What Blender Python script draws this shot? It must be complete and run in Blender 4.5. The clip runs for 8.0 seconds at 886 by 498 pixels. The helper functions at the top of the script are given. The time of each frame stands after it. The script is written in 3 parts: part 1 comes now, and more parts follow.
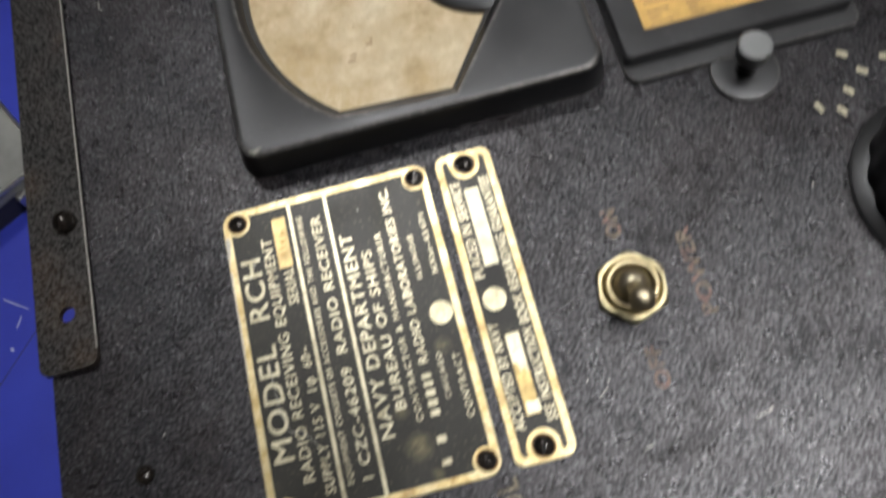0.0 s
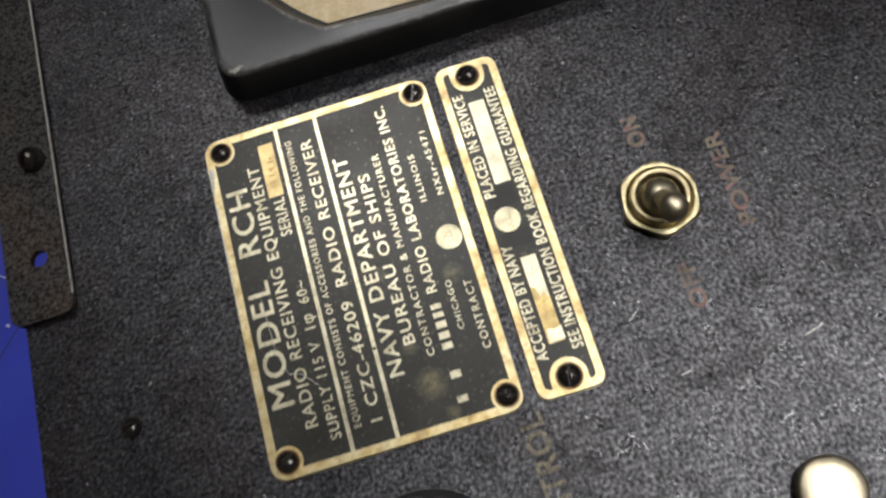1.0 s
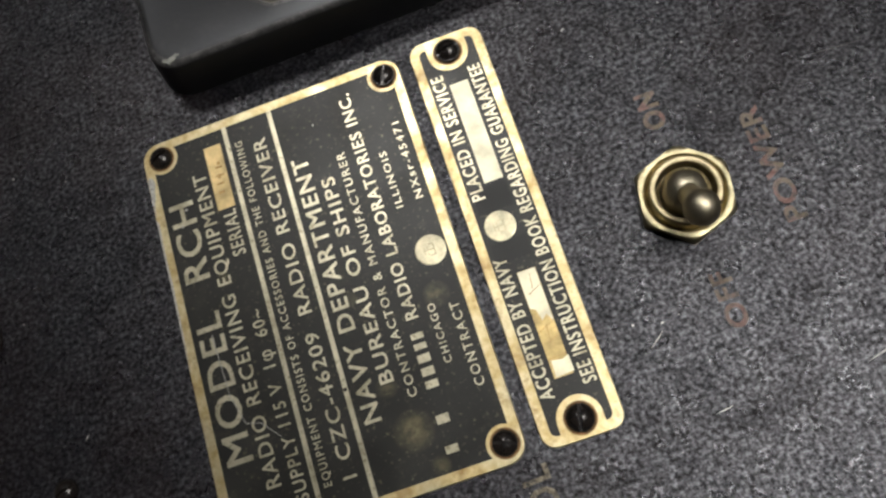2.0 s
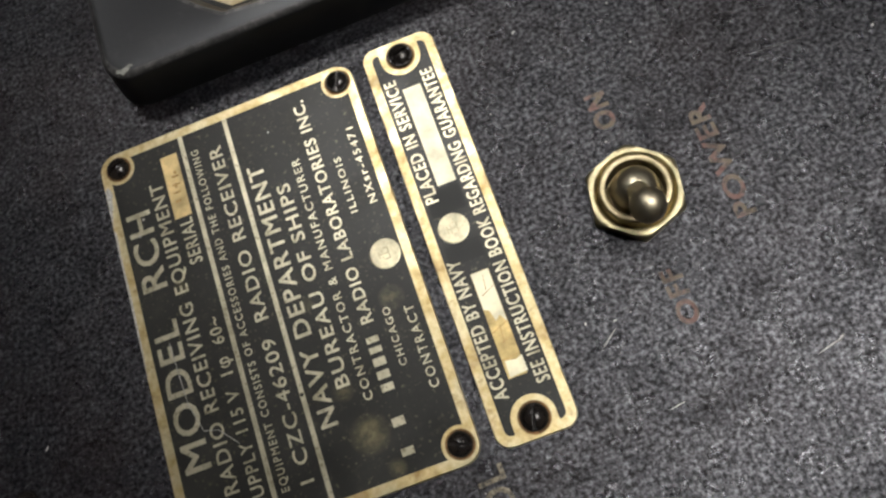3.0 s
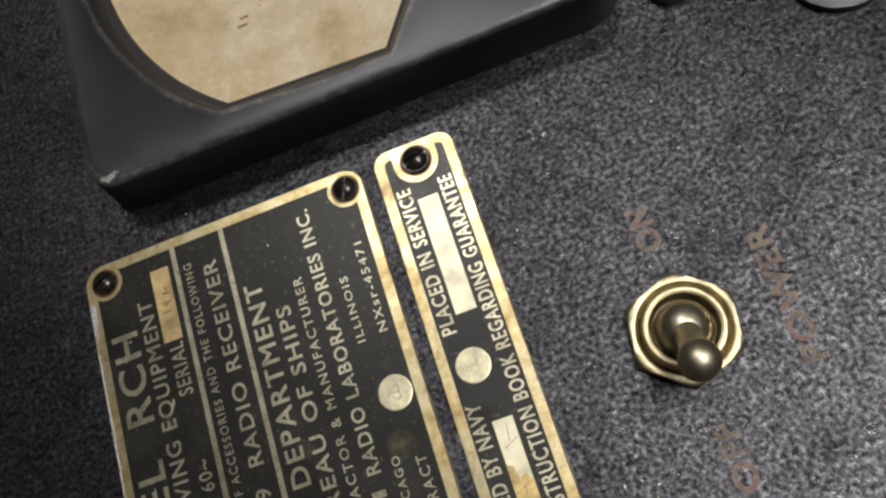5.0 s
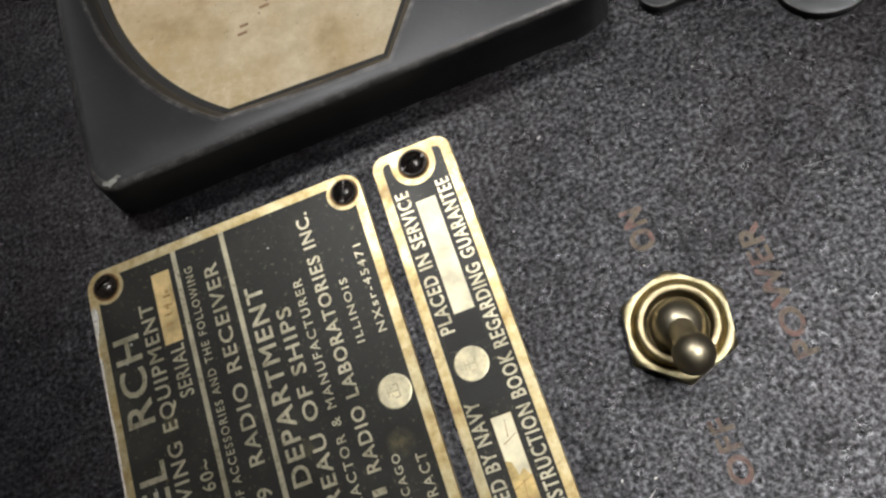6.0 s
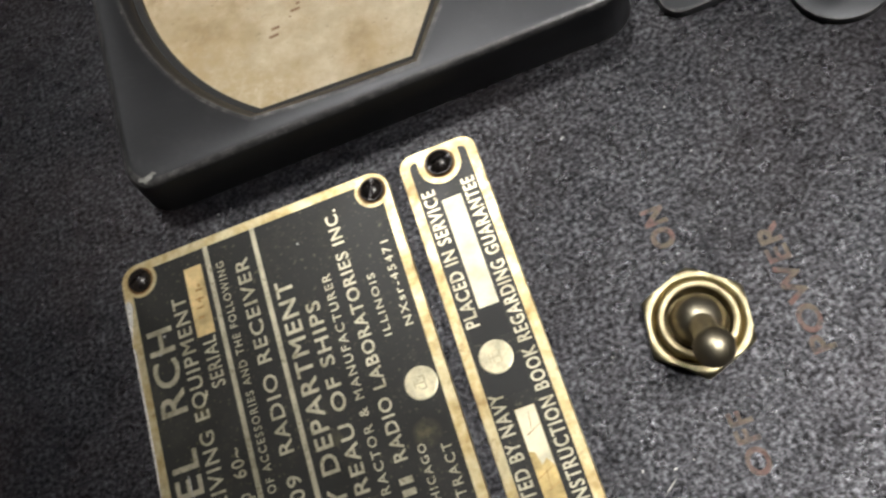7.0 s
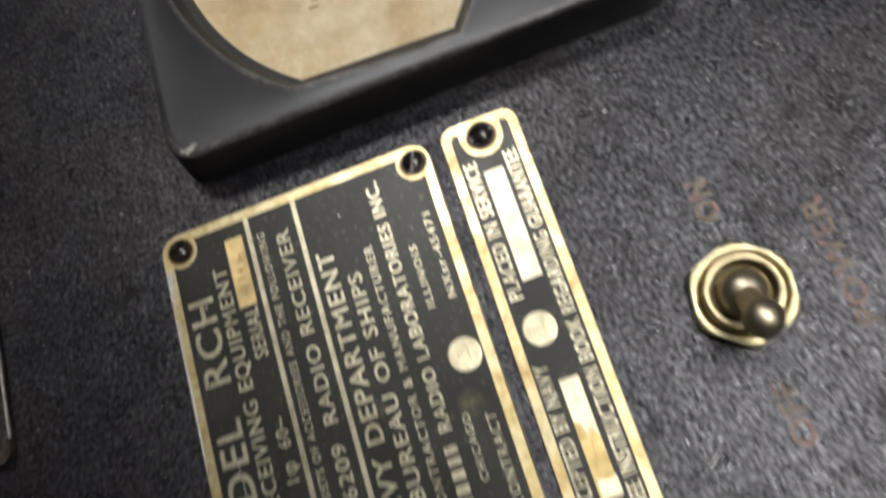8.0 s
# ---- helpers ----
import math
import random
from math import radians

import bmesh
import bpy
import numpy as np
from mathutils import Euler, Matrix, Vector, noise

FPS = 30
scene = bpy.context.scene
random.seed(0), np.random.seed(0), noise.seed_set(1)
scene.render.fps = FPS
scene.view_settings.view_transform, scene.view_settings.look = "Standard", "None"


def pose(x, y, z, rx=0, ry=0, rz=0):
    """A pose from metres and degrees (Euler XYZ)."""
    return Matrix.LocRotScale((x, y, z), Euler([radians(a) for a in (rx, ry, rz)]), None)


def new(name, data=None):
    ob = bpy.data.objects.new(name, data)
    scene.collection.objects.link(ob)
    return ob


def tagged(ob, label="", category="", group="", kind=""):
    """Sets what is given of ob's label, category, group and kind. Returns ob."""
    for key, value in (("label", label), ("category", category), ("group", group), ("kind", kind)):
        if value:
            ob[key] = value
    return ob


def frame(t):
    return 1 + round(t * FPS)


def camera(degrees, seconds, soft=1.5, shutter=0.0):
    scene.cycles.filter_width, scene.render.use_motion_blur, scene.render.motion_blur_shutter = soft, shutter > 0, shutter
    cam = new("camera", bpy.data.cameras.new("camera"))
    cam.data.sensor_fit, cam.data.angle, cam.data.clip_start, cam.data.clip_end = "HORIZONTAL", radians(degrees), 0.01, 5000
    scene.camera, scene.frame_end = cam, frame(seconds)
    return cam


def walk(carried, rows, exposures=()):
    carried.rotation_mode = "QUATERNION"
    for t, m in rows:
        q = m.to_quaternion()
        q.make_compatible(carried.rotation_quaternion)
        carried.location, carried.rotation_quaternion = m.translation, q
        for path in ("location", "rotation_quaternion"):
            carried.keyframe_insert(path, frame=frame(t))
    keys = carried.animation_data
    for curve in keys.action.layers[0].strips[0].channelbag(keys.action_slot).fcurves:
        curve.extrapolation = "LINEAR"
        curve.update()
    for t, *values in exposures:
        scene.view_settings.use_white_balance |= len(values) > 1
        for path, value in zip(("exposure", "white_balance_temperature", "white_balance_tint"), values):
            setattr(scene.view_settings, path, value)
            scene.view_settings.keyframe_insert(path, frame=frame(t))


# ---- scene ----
cam = camera(54.0, 8.0, soft=2.4, shutter=0.5)
PATH = [
    (0, pose(0.02172, -0.08281, 0.16768, 20.759, 5.384, -13.803)),
    (0.1, pose(0.01923, -0.08342, 0.16560, 19.541, 5.279, -14.967)),
    (0.2, pose(0.01914, -0.08883, 0.15834, 20.305, 6.576, -15.356)),
    (0.5, pose(0.01788, -0.09015, 0.15826, 19.646, 6.218, -15.985)),
    (0.6, pose(0.01734, -0.09018, 0.15675, 19.744, 6.158, -16.054)),
    (0.8, pose(0.01815, -0.08752, 0.15279, 17.940, 6.417, -16.191)),
    (1, pose(0.01860, -0.08571, 0.14858, 18.810, 6.529, -16.013)),
    (1.3, pose(0.02197, -0.07511, 0.14176, 16.529, 7.344, -16.286)),
    (1.5, pose(0.02500, -0.07482, 0.13757, 16.745, 7.545, -17.123)),
    (2, pose(0.02872, -0.07137, 0.12472, 15.901, 9.521, -17.710)),
    (2.2, pose(0.03007, -0.07255, 0.12507, 16.221, 8.693, -18.529)),
    (3.3, pose(0.03593, -0.07521, 0.12260, 16.081, 10.025, -19.245)),
    (3.5, pose(0.03682, -0.07727, 0.12108, 16.313, 10.187, -19.445)),
    (4, pose(0.03851, -0.07476, 0.12048, 16.770, 10.424, -18.974)),
    (4.1, pose(0.03545, -0.07376, 0.12090, 17.975, 9.299, -18.709)),
    (4.5, pose(0.03813, -0.05895, 0.11794, 18.600, 11.337, -17.453)),
    (5, pose(0.04298, -0.05389, 0.11294, 16.547, 12.337, -17.978)),
    (5.2, pose(0.04022, -0.05628, 0.11324, 17.905, 11.684, -18.078)),
    (6.5, pose(0.04186, -0.05671, 0.11586, 17.621, 11.876, -18.532)),
    (7, pose(0.03892, -0.05841, 0.11771, 18.322, 12.246, -17.805)),
    (7.5, pose(0.03483, -0.05679, 0.11636, 18.142, 13.277, -17.141)),
    (7.9, pose(0.03298, -0.05682, 0.11638, 18.482, 12.783, -16.812)),
    (8, pose(0.03296, -0.05749, 0.11912, 16.930, 12.188, -17.550)),
]
EXPOSURES = [(0.0, 0.32), (0.4, 0.15), (1.0, 0.02), (1.6, -0.11), (2.2, -0.11), (3.3, -0.04), (4.2, -0.03), (5.2, 0.06), (6.5, 0.08), (7.0, 0.24), (7.6, 0.22), (8.0, 0.30)]
walk(cam, PATH, EXPOSURES)

# ---- world and lamps: a windowless workshop lit by ceiling panels ----
world = bpy.data.worlds.new("world")
scene.world = world
world.use_nodes = True
world.node_tree.nodes["Background"].inputs[0].default_value = (0.02, 0.02, 0.022, 1)
world.node_tree.nodes["Background"].inputs[1].default_value = 1.0
LAMP = 28.5
CM = 0.01

# ---- materials ----
def material(name, build):
    m = bpy.data.materials.new(name)
    m.use_nodes = True
    nt = m.node_tree
    build(nt, nt.nodes["Principled BSDF"])
    return m


def node(nt, kind, **values):
    n = nt.nodes.new(kind)
    for key, value in values.items():
        n.inputs[key].default_value = value
    return n


def coords(nt):
    return nt.nodes.new("ShaderNodeTexCoord").outputs["Object"]


def noise_tex(nt, scale, detail=3.0, rough=0.55, stretch=None):
    n = node(nt, "ShaderNodeTexNoise", Scale=scale, Detail=detail, Roughness=rough)
    if stretch:
        mp = node(nt, "ShaderNodeMapping", Scale=stretch)
        nt.links.new(coords(nt), mp.inputs["Vector"])
        nt.links.new(mp.outputs[0], n.inputs["Vector"])
    else:
        nt.links.new(coords(nt), n.inputs["Vector"])
    return n.outputs["Fac"]


def ramp(nt, fac, *stops):
    r = nt.nodes.new("ShaderNodeValToRGB")
    els = r.color_ramp.elements
    while len(els) < len(stops):
        els.new(0.5)
    for e, (pos, col) in zip(els, stops):
        e.position = pos
        e.color = (*col, 1) if len(col) == 3 else col
    nt.links.new(fac, r.inputs["Fac"])
    return r.outputs["Color"]


def grey(v):
    return (v, v, v)


def mix(nt, fac, a, b, kind="MIX"):
    m = nt.nodes.new("ShaderNodeMix")
    m.data_type, m.blend_type = "RGBA", kind
    for sock, val in ((m.inputs[0], fac), (m.inputs[6], a), (m.inputs[7], b)):
        if hasattr(val, "links"):
            nt.links.new(val, sock)
        else:
            sock.default_value = val if isinstance(val, float) else (*val, 1)
    return m.outputs[2]


def bump(nt, p, height, distance, strength=1.0):
    b = node(nt, "ShaderNodeBump", Distance=distance, Strength=strength)
    nt.links.new(height, b.inputs["Height"])
    nt.links.new(b.outputs[0], p.inputs["Normal"])


def wrinkle(nt, p):
    """Black wrinkle enamel with pale lint; its valleys are coloured darker as painted shade."""
    fine = mix(nt, 0.30, noise_tex(nt, 1320, 5.0, 0.69), noise_tex(nt, 550, 4.0, 0.7))
    grit = mix(nt, 0.20, noise_tex(nt, 1430, 3.0, 0.63), noise_tex(nt, 420, 3.0, 0.7))
    broad = noise_tex(nt, 38, 4, 0.6)
    mid = noise_tex(nt, 260, 3, 0.6)
    # base follows the bump height: shade painted low, paler on the ridges
    base = ramp(nt, fine, (0.39, (0.0012, 0.0012, 0.0015)), (0.52, (0.0052, 0.0052, 0.0066)), (0.64, (0.020, 0.020, 0.025)))
    warm = ramp(nt, broad, (0.42, grey(0.0)), (0.68, grey(0.50)))
    lint = ramp(nt, noise_tex(nt, 2600, 1.0, 0.5), (0.71, grey(0.0)), (0.81, grey(0.32)))
    nt.links.new(mix(nt, lint, mix(nt, warm, base, (0.015, 0.0095, 0.009)), (0.09, 0.09, 0.095)), p.inputs["Base Color"])
    nt.links.new(ramp(nt, mid, (0.3, grey(0.25)), (0.7, grey(0.33))), p.inputs["Roughness"])
    bump(nt, p, fine, 0.00015, 1.0)
    patchy = ramp(nt, mix(nt, 0.5, noise_tex(nt, 170, 5, 0.7), noise_tex(nt, 48, 5, 0.65)), (0.38, grey(0.46)), (0.50, grey(0.84)), (0.60, grey(1.0)))
    shine = ramp(nt, grit, (0.39, grey(0.055)), (0.51, grey(0.285)), (0.65, grey(0.86)))
    nt.links.new(mix(nt, 1.0, shine, patchy, "MULTIPLY"), p.inputs["Specular IOR Level"])
    p.inputs["Specular Tint"].default_value = (0.92, 0.925, 1.0, 1)
    p.inputs["IOR"].default_value = 1.78


def bakelite(nt, p):
    fine = noise_tex(nt, 900, 3, 0.6)
    broad = noise_tex(nt, 60, 4, 0.6)
    scuff = ramp(nt, noise_tex(nt, 240, 6, 0.75), (0.56, grey(0.0)), (0.72, grey(0.7)))
    tone = ramp(nt, broad, (0.3, (0.010, 0.010, 0.011)), (0.75, (0.019, 0.019, 0.0205)))
    nt.links.new(mix(nt, scuff, tone, (0.032, 0.031, 0.031)), p.inputs["Base Color"])
    nt.links.new(ramp(nt, broad, (0.3, grey(0.31)), (0.7, grey(0.45))), p.inputs["Roughness"])
    p.inputs["Specular IOR Level"].default_value = 0.75
    p.inputs["Specular Tint"].default_value = (0.92, 0.95, 1.0, 1)
    bump(nt, p, mix(nt, 0.3, fine, noise_tex(nt, 2200, 2, 0.6)), 0.00006, 0.6)


def bakelite_worn_shine(nt, p):
    """Edges rubbed paler by handling, with their highlights painted into the same pale colour."""
    worn = noise_tex(nt, 700, 5, 0.7)
    nt.links.new(ramp(nt, worn, (0.40, (0.022, 0.022, 0.023)), (0.56, (0.060, 0.059, 0.059)), (0.72, (0.16, 0.155, 0.15))), p.inputs["Base Color"])
    p.inputs["Roughness"].default_value = 0.34
    p.inputs["Specular IOR Level"].default_value = 0.75
    bump(nt, p, worn, 0.00012, 0.7)


def brass(nt, p):
    """Old etched brass, pale where rubbed, brown where tarnished."""
    broad = noise_tex(nt, 190, 4, 0.65)
    fine = noise_tex(nt, 900, 3, 0.6)
    base = ramp(nt, broad, (0.32, (0.26, 0.155, 0.050)), (0.44, (0.53, 0.41, 0.19)), (0.60, (0.74, 0.67, 0.43)))
    base = mix(nt, 0.35, base, ramp(nt, fine, (0.3, (0.42, 0.31, 0.13)), (0.7, (0.83, 0.75, 0.50))))
    spots = ramp(nt, mix(nt, 0.4, noise_tex(nt, 480, 5, 0.7), noise_tex(nt, 95, 3, 0.6)), (0.54, grey(0.0)), (0.64, grey(0.6)))
    nt.links.new(mix(nt, spots, base, (0.25, 0.135, 0.040)), p.inputs["Base Color"])
    rough = ramp(nt, broad, (0.3, grey(0.46)), (0.65, grey(0.29)))
    nt.links.new(mix(nt, spots, rough, grey(0.55)), p.inputs["Roughness"])
    p.inputs["Metallic"].default_value = 0.95
    wiped = noise_tex(nt, 700, 3, 0.6, (0.25, 2.2, 1.0))
    bump(nt, p, mix(nt, 0.4, fine, wiped), 0.00005, 0.6)


def lettering(nt, p):
    broad = noise_tex(nt, 260, 3, 0.6)
    grime = ramp(nt, noise_tex(nt, 1400, 4, 0.7), (0.54, grey(0.0)), (0.68, grey(0.8)))
    tone = ramp(nt, broad, (0.3, (0.38, 0.35, 0.25)), (0.6, (0.64, 0.60, 0.45)))
    nt.links.new(mix(nt, grime, tone, (0.13, 0.11, 0.06)), p.inputs["Base Color"])
    p.inputs["Roughness"].default_value = 0.34
    p.inputs["Metallic"].default_value = 0.93


def blotted(nt, base, centre, radius, tint=(0.20, 0.175, 0.085)):
    """A ragged old stain at one spot."""
    far = nt.nodes.new("ShaderNodeVectorMath")
    far.operation = "DISTANCE"
    far.inputs[1].default_value = centre
    nt.links.new(coords(nt), far.inputs[0])
    near = node(nt, "ShaderNodeMapRange")
    for i, v in enumerate((0.0, radius, 0.75, 0.0)):
        near.inputs[i + 1].default_value = v
    nt.links.new(far.outputs["Value"], near.inputs[0])
    ragged = nt.nodes.new("ShaderNodeMath")
    ragged.operation = "MULTIPLY"
    nt.links.new(near.outputs[0], ragged.inputs[0])
    nt.links.new(ramp(nt, noise_tex(nt, 600, 4, 0.7), (0.38, grey(0.25)), (0.6, grey(1.0))), ragged.inputs[1])
    return mix(nt, ragged.outputs[0], base, tint)


def etched_black(nt, p):
    broad = noise_tex(nt, 130, 5, 0.65)
    fine = noise_tex(nt, 1500, 2, 0.6)
    base = ramp(nt, broad, (0.30, (0.0045, 0.0045, 0.0038)), (0.58, (0.0085, 0.0085, 0.0068)), (0.80, (0.028, 0.026, 0.017)))
    black = mix(nt, ramp(nt, fine, (0.62, grey(0.0)), (0.74, grey(0.8))), base, (0.11, 0.098, 0.058))
    black = mix(nt, ramp(nt, noise_tex(nt, 420, 6, 0.75), (0.56, grey(0.0)), (0.74, grey(0.6))), black, (0.045, 0.040, 0.026))
    for spot, size in (((0.0077, -0.0552, 0), 0.0034), ((0.0079, -0.0548, 0), 0.0020), ((0.0168, -0.0372, 0), 0.0024), ((0.0040, -0.0335, 0), 0.0016), ((0.0100, -0.0610, 0), 0.0018), ((-0.0140, -0.0236, 0), 0.0017), ((0.0056, -0.0480, 0), 0.0020)):
        black = blotted(nt, black, spot, size)
    nt.links.new(black, p.inputs["Base Color"])
    nt.links.new(ramp(nt, broad, (0.3, grey(0.30)), (0.7, grey(0.44))), p.inputs["Roughness"])
    p.inputs["Specular IOR Level"].default_value = 0.46
    bump(nt, p, fine, 0.00002, 0.5)


def steel_black(nt, p):
    """Blackened steel strip with rust and rubbed patches."""
    broad = noise_tex(nt, 120, 5, 0.7)
    fine = noise_tex(nt, 800, 3, 0.6)
    base = ramp(nt, broad, (0.35, (0.005, 0.005, 0.0055)), (0.6, (0.013, 0.011, 0.011)), (0.76, (0.034, 0.022, 0.016)))
    for spot, size in (((-0.0585, -0.0085, 0.0015), 0.0085), ((-0.0625, 0.001, 0.0015), 0.007), ((-0.0545, -0.0205, 0.0015), 0.006), ((-0.0635, 0.022, 0.0015), 0.006)):
        base = blotted(nt, base, spot, size, (0.042, 0.028, 0.018))
    nt.links.new(base, p.inputs["Base Color"])
    p.inputs["Roughness"].default_value = 0.44
    nt.links.new(ramp(nt, noise_tex(nt, 1500, 3, 0.65), (0.40, grey(0.05)), (0.62, grey(0.8))), p.inputs["Specular IOR Level"])
    bump(nt, p, mix(nt, 0.6, fine, noise_tex(nt, 1400, 3, 0.65)), 0.0002, 0.9)


def screw_black(nt, p):
    fine = noise_tex(nt, 500, 3, 0.6)
    nt.links.new(ramp(nt, fine, (0.3, (0.010, 0.009, 0.009)), (0.7, (0.030, 0.024, 0.020))), p.inputs["Base Color"])
    p.inputs["Roughness"].default_value = 0.24
    p.inputs["Metallic"].default_value = 0.3


def bronze(nt, p):
    broad = noise_tex(nt, 300, 4, 0.6)
    nt.links.new(ramp(nt, broad, (0.3, (0.52, 0.46, 0.33)), (0.7, (0.68, 0.62, 0.47))), p.inputs["Base Color"])
    nt.links.new(ramp(nt, broad, (0.3, grey(0.46)), (0.7, grey(0.34))), p.inputs["Roughness"])
    p.inputs["Metallic"].default_value = 1.0


def parchment(nt, p):
    """Yellowed, water-stained dial card, browner towards its arc."""
    broad = noise_tex(nt, 58, 7, 0.70)
    rings = noise_tex(nt, 190, 4, 0.6)
    base = ramp(nt, broad, (0.34, (0.30, 0.215, 0.105)), (0.46, (0.51, 0.405, 0.25)), (0.62, (0.68, 0.60, 0.44)))
    base = mix(nt, ramp(nt, rings, (0.42, grey(0.45)), (0.56, grey(0.0))), base, (0.42, 0.335, 0.20))
    for spot, size in (((0.0035, 0.022, 0.0061), 0.014), ((0.010, 0.0185, 0.0061), 0.009), ((-0.001, 0.032, 0.0061), 0.011), ((0.027, 0.020, 0.0061), 0.007)):
        base = blotted(nt, base, spot, size, (0.44, 0.325, 0.16))
    specks = ramp(nt, noise_tex(nt, 1100, 3, 0.6), (0.66, grey(0.0)), (0.74, grey(0.6)))
    nt.links.new(mix(nt, specks, base, (0.20, 0.14, 0.07)), p.inputs["Base Color"])
    p.inputs["Roughness"].default_value = 0.55


def worn_paint(nt, p):
    """What is left of engraved red-brown lettering on the enamel."""
    wear = noise_tex(nt, 900, 3, 0.7)
    hue = ramp(nt, noise_tex(nt, 330, 2, 0.5), (0.40, (0.150, 0.112, 0.068)), (0.52, (0.150, 0.098, 0.074)), (0.64, (0.18, 0.084, 0.066)))
    patch = mix(nt, 0.45, noise_tex(nt, 1300, 4, 0.72), noise_tex(nt, 300, 3, 0.6))
    gone = ramp(nt, patch, (0.37, grey(0.90)), (0.51, grey(0.0)))
    nt.links.new(mix(nt, gone, hue, (0.012, 0.010, 0.010)), p.inputs["Base Color"])
    p.inputs["Roughness"].default_value = 0.42
    bump(nt, p, wear, 0.0003, 1.0)


def tan_engraved(nt, p):
    """Engraved capitals that still hold most of their tan filler."""
    wear = noise_tex(nt, 1100, 4, 0.7)
    nt.links.new(ramp(nt, wear, (0.36, (0.020, 0.018, 0.015)), (0.50, (0.15, 0.125, 0.085)), (0.66, (0.30, 0.26, 0.18))), p.inputs["Base Color"])
    p.inputs["Roughness"].default_value = 0.55
    bump(nt, p, wear, 0.0003, 0.8)


def worn_white(nt, p):
    wear = noise_tex(nt, 800, 3, 0.7)
    nt.links.new(ramp(nt, wear, (0.42, (0.012, 0.012, 0.011)), (0.66, (0.24, 0.22, 0.17))), p.inputs["Base Color"])
    p.inputs["Roughness"].default_value = 0.6


def plain(col, rough=0.5, metal=0.0, scale=400, spread=0.25):
    def build(nt, p):
        n = noise_tex(nt, scale, 4, 0.6)
        lo, hi = tuple(c * (1 - spread) for c in col), tuple(min(1, c * (1 + spread)) for c in col)
        nt.links.new(ramp(nt, n, (0.3, lo), (0.7, hi)), p.inputs["Base Color"])
        p.inputs["Roughness"].default_value = rough
        p.inputs["Metallic"].default_value = metal
    return build


def blue_top(nt, p):
    n = noise_tex(nt, 9, 5, 0.6)
    nt.links.new(ramp(nt, n, (0.3, (0.018, 0.028, 0.28)), (0.7, (0.030, 0.048, 0.42))), p.inputs["Base Color"])
    p.inputs["Roughness"].default_value = 0.45


def glowing(nt, p):
    p.inputs["Emission Color"].default_value = (1.0, 0.97, 0.93, 1)
    p.inputs["Emission Strength"].default_value = LAMP


M = {name: material(name, build) for name, build in (
    ("wrinkle_enamel", wrinkle), ("bakelite", bakelite), ("bakelite_worn_shine", bakelite_worn_shine), ("brass", brass), ("lettering", lettering), ("etched_black", etched_black),
    ("steel_black", steel_black), ("screw_black", screw_black), ("bronze", bronze), ("parchment", parchment),
    ("worn_paint", worn_paint), ("worn_white", worn_white), ("tan_engraved", tan_engraved), ("blue_top", blue_top), ("glowing", glowing),
    ("bright_scratch", plain((0.42, 0.41, 0.38), 0.45, 0, 2500, 0.6)), ("wall_paint", plain((0.075, 0.072, 0.07), 0.7, 0, 6, 0.08)),
    ("floor_grey", plain((0.22, 0.22, 0.21), 0.6, 0, 8)), ("grey_case", plain((0.20, 0.21, 0.22), 0.45, 0, 40)),
    ("bare_metal", plain((0.6, 0.6, 0.6), 0.3, 1.0)), ("brass_dial", plain((0.62, 0.40, 0.13), 0.45, 0.3, 130)),
    ("pale_label", plain((0.50, 0.38, 0.17), 0.46, 0.8, 420, 0.45)), ("white_label", plain((0.68, 0.64, 0.47), 0.42, 0.7, 300)),
    ("brown_ink", plain((0.22, 0.13, 0.07), 0.6, 0, 900)), ("orange_ink", plain((0.26, 0.155, 0.085), 0.6, 0, 900)),
    ("dark_recess", plain((0.010, 0.009, 0.008), 0.5)),
    ("nut_brass", plain((0.53, 0.47, 0.29), 0.43, 1.0, 420, 0.4)), ("dull_chip", plain((0.22, 0.22, 0.20), 0.6, 0, 900, 0.5)), ("bushing_bronze", plain((0.56, 0.48, 0.30), 0.46, 1.0, 420, 0.35)), ("deep_black", plain((0.002, 0.002, 0.002), 0.5)), ("tan_label", plain((0.60, 0.46, 0.23), 0.42, 0.85, 350, 0.35)), ("pale_scuff", plain((0.50, 0.52, 0.62), 0.5, 0, 300)), ("faint_scratch", plain((0.06, 0.058, 0.055), 0.5, 0, 1500, 0.7)), ("shaded_bronze", plain((0.22, 0.18, 0.10), 0.5, 0.9, 500, 0.4)), ("case_grey", plain((0.20, 0.205, 0.20), 0.5, 0, 40)), ("dark_plastic", plain((0.02, 0.02, 0.022), 0.5, 0, 60)), ("cap_brass", plain((0.58, 0.51, 0.37), 0.42, 1.0, 230, 0.3)), ("rust", plain((0.16, 0.085, 0.03), 0.55, 0.5, 700, 0.6)), ("stamp_metal", plain((0.62, 0.57, 0.40), 0.42, 0.85, 500, 0.35)), ("emblem_grey", plain((0.44, 0.39, 0.26), 0.5, 0.7, 900, 0.4)), ("tick_cream", plain((0.42, 0.39, 0.28), 0.6, 0, 1500, 0.6)), ("figure_brown", plain((0.36, 0.23, 0.09), 0.5, 0.6, 1500, 0.5)), ("dust", plain((0.30, 0.29, 0.28), 0.8)))}

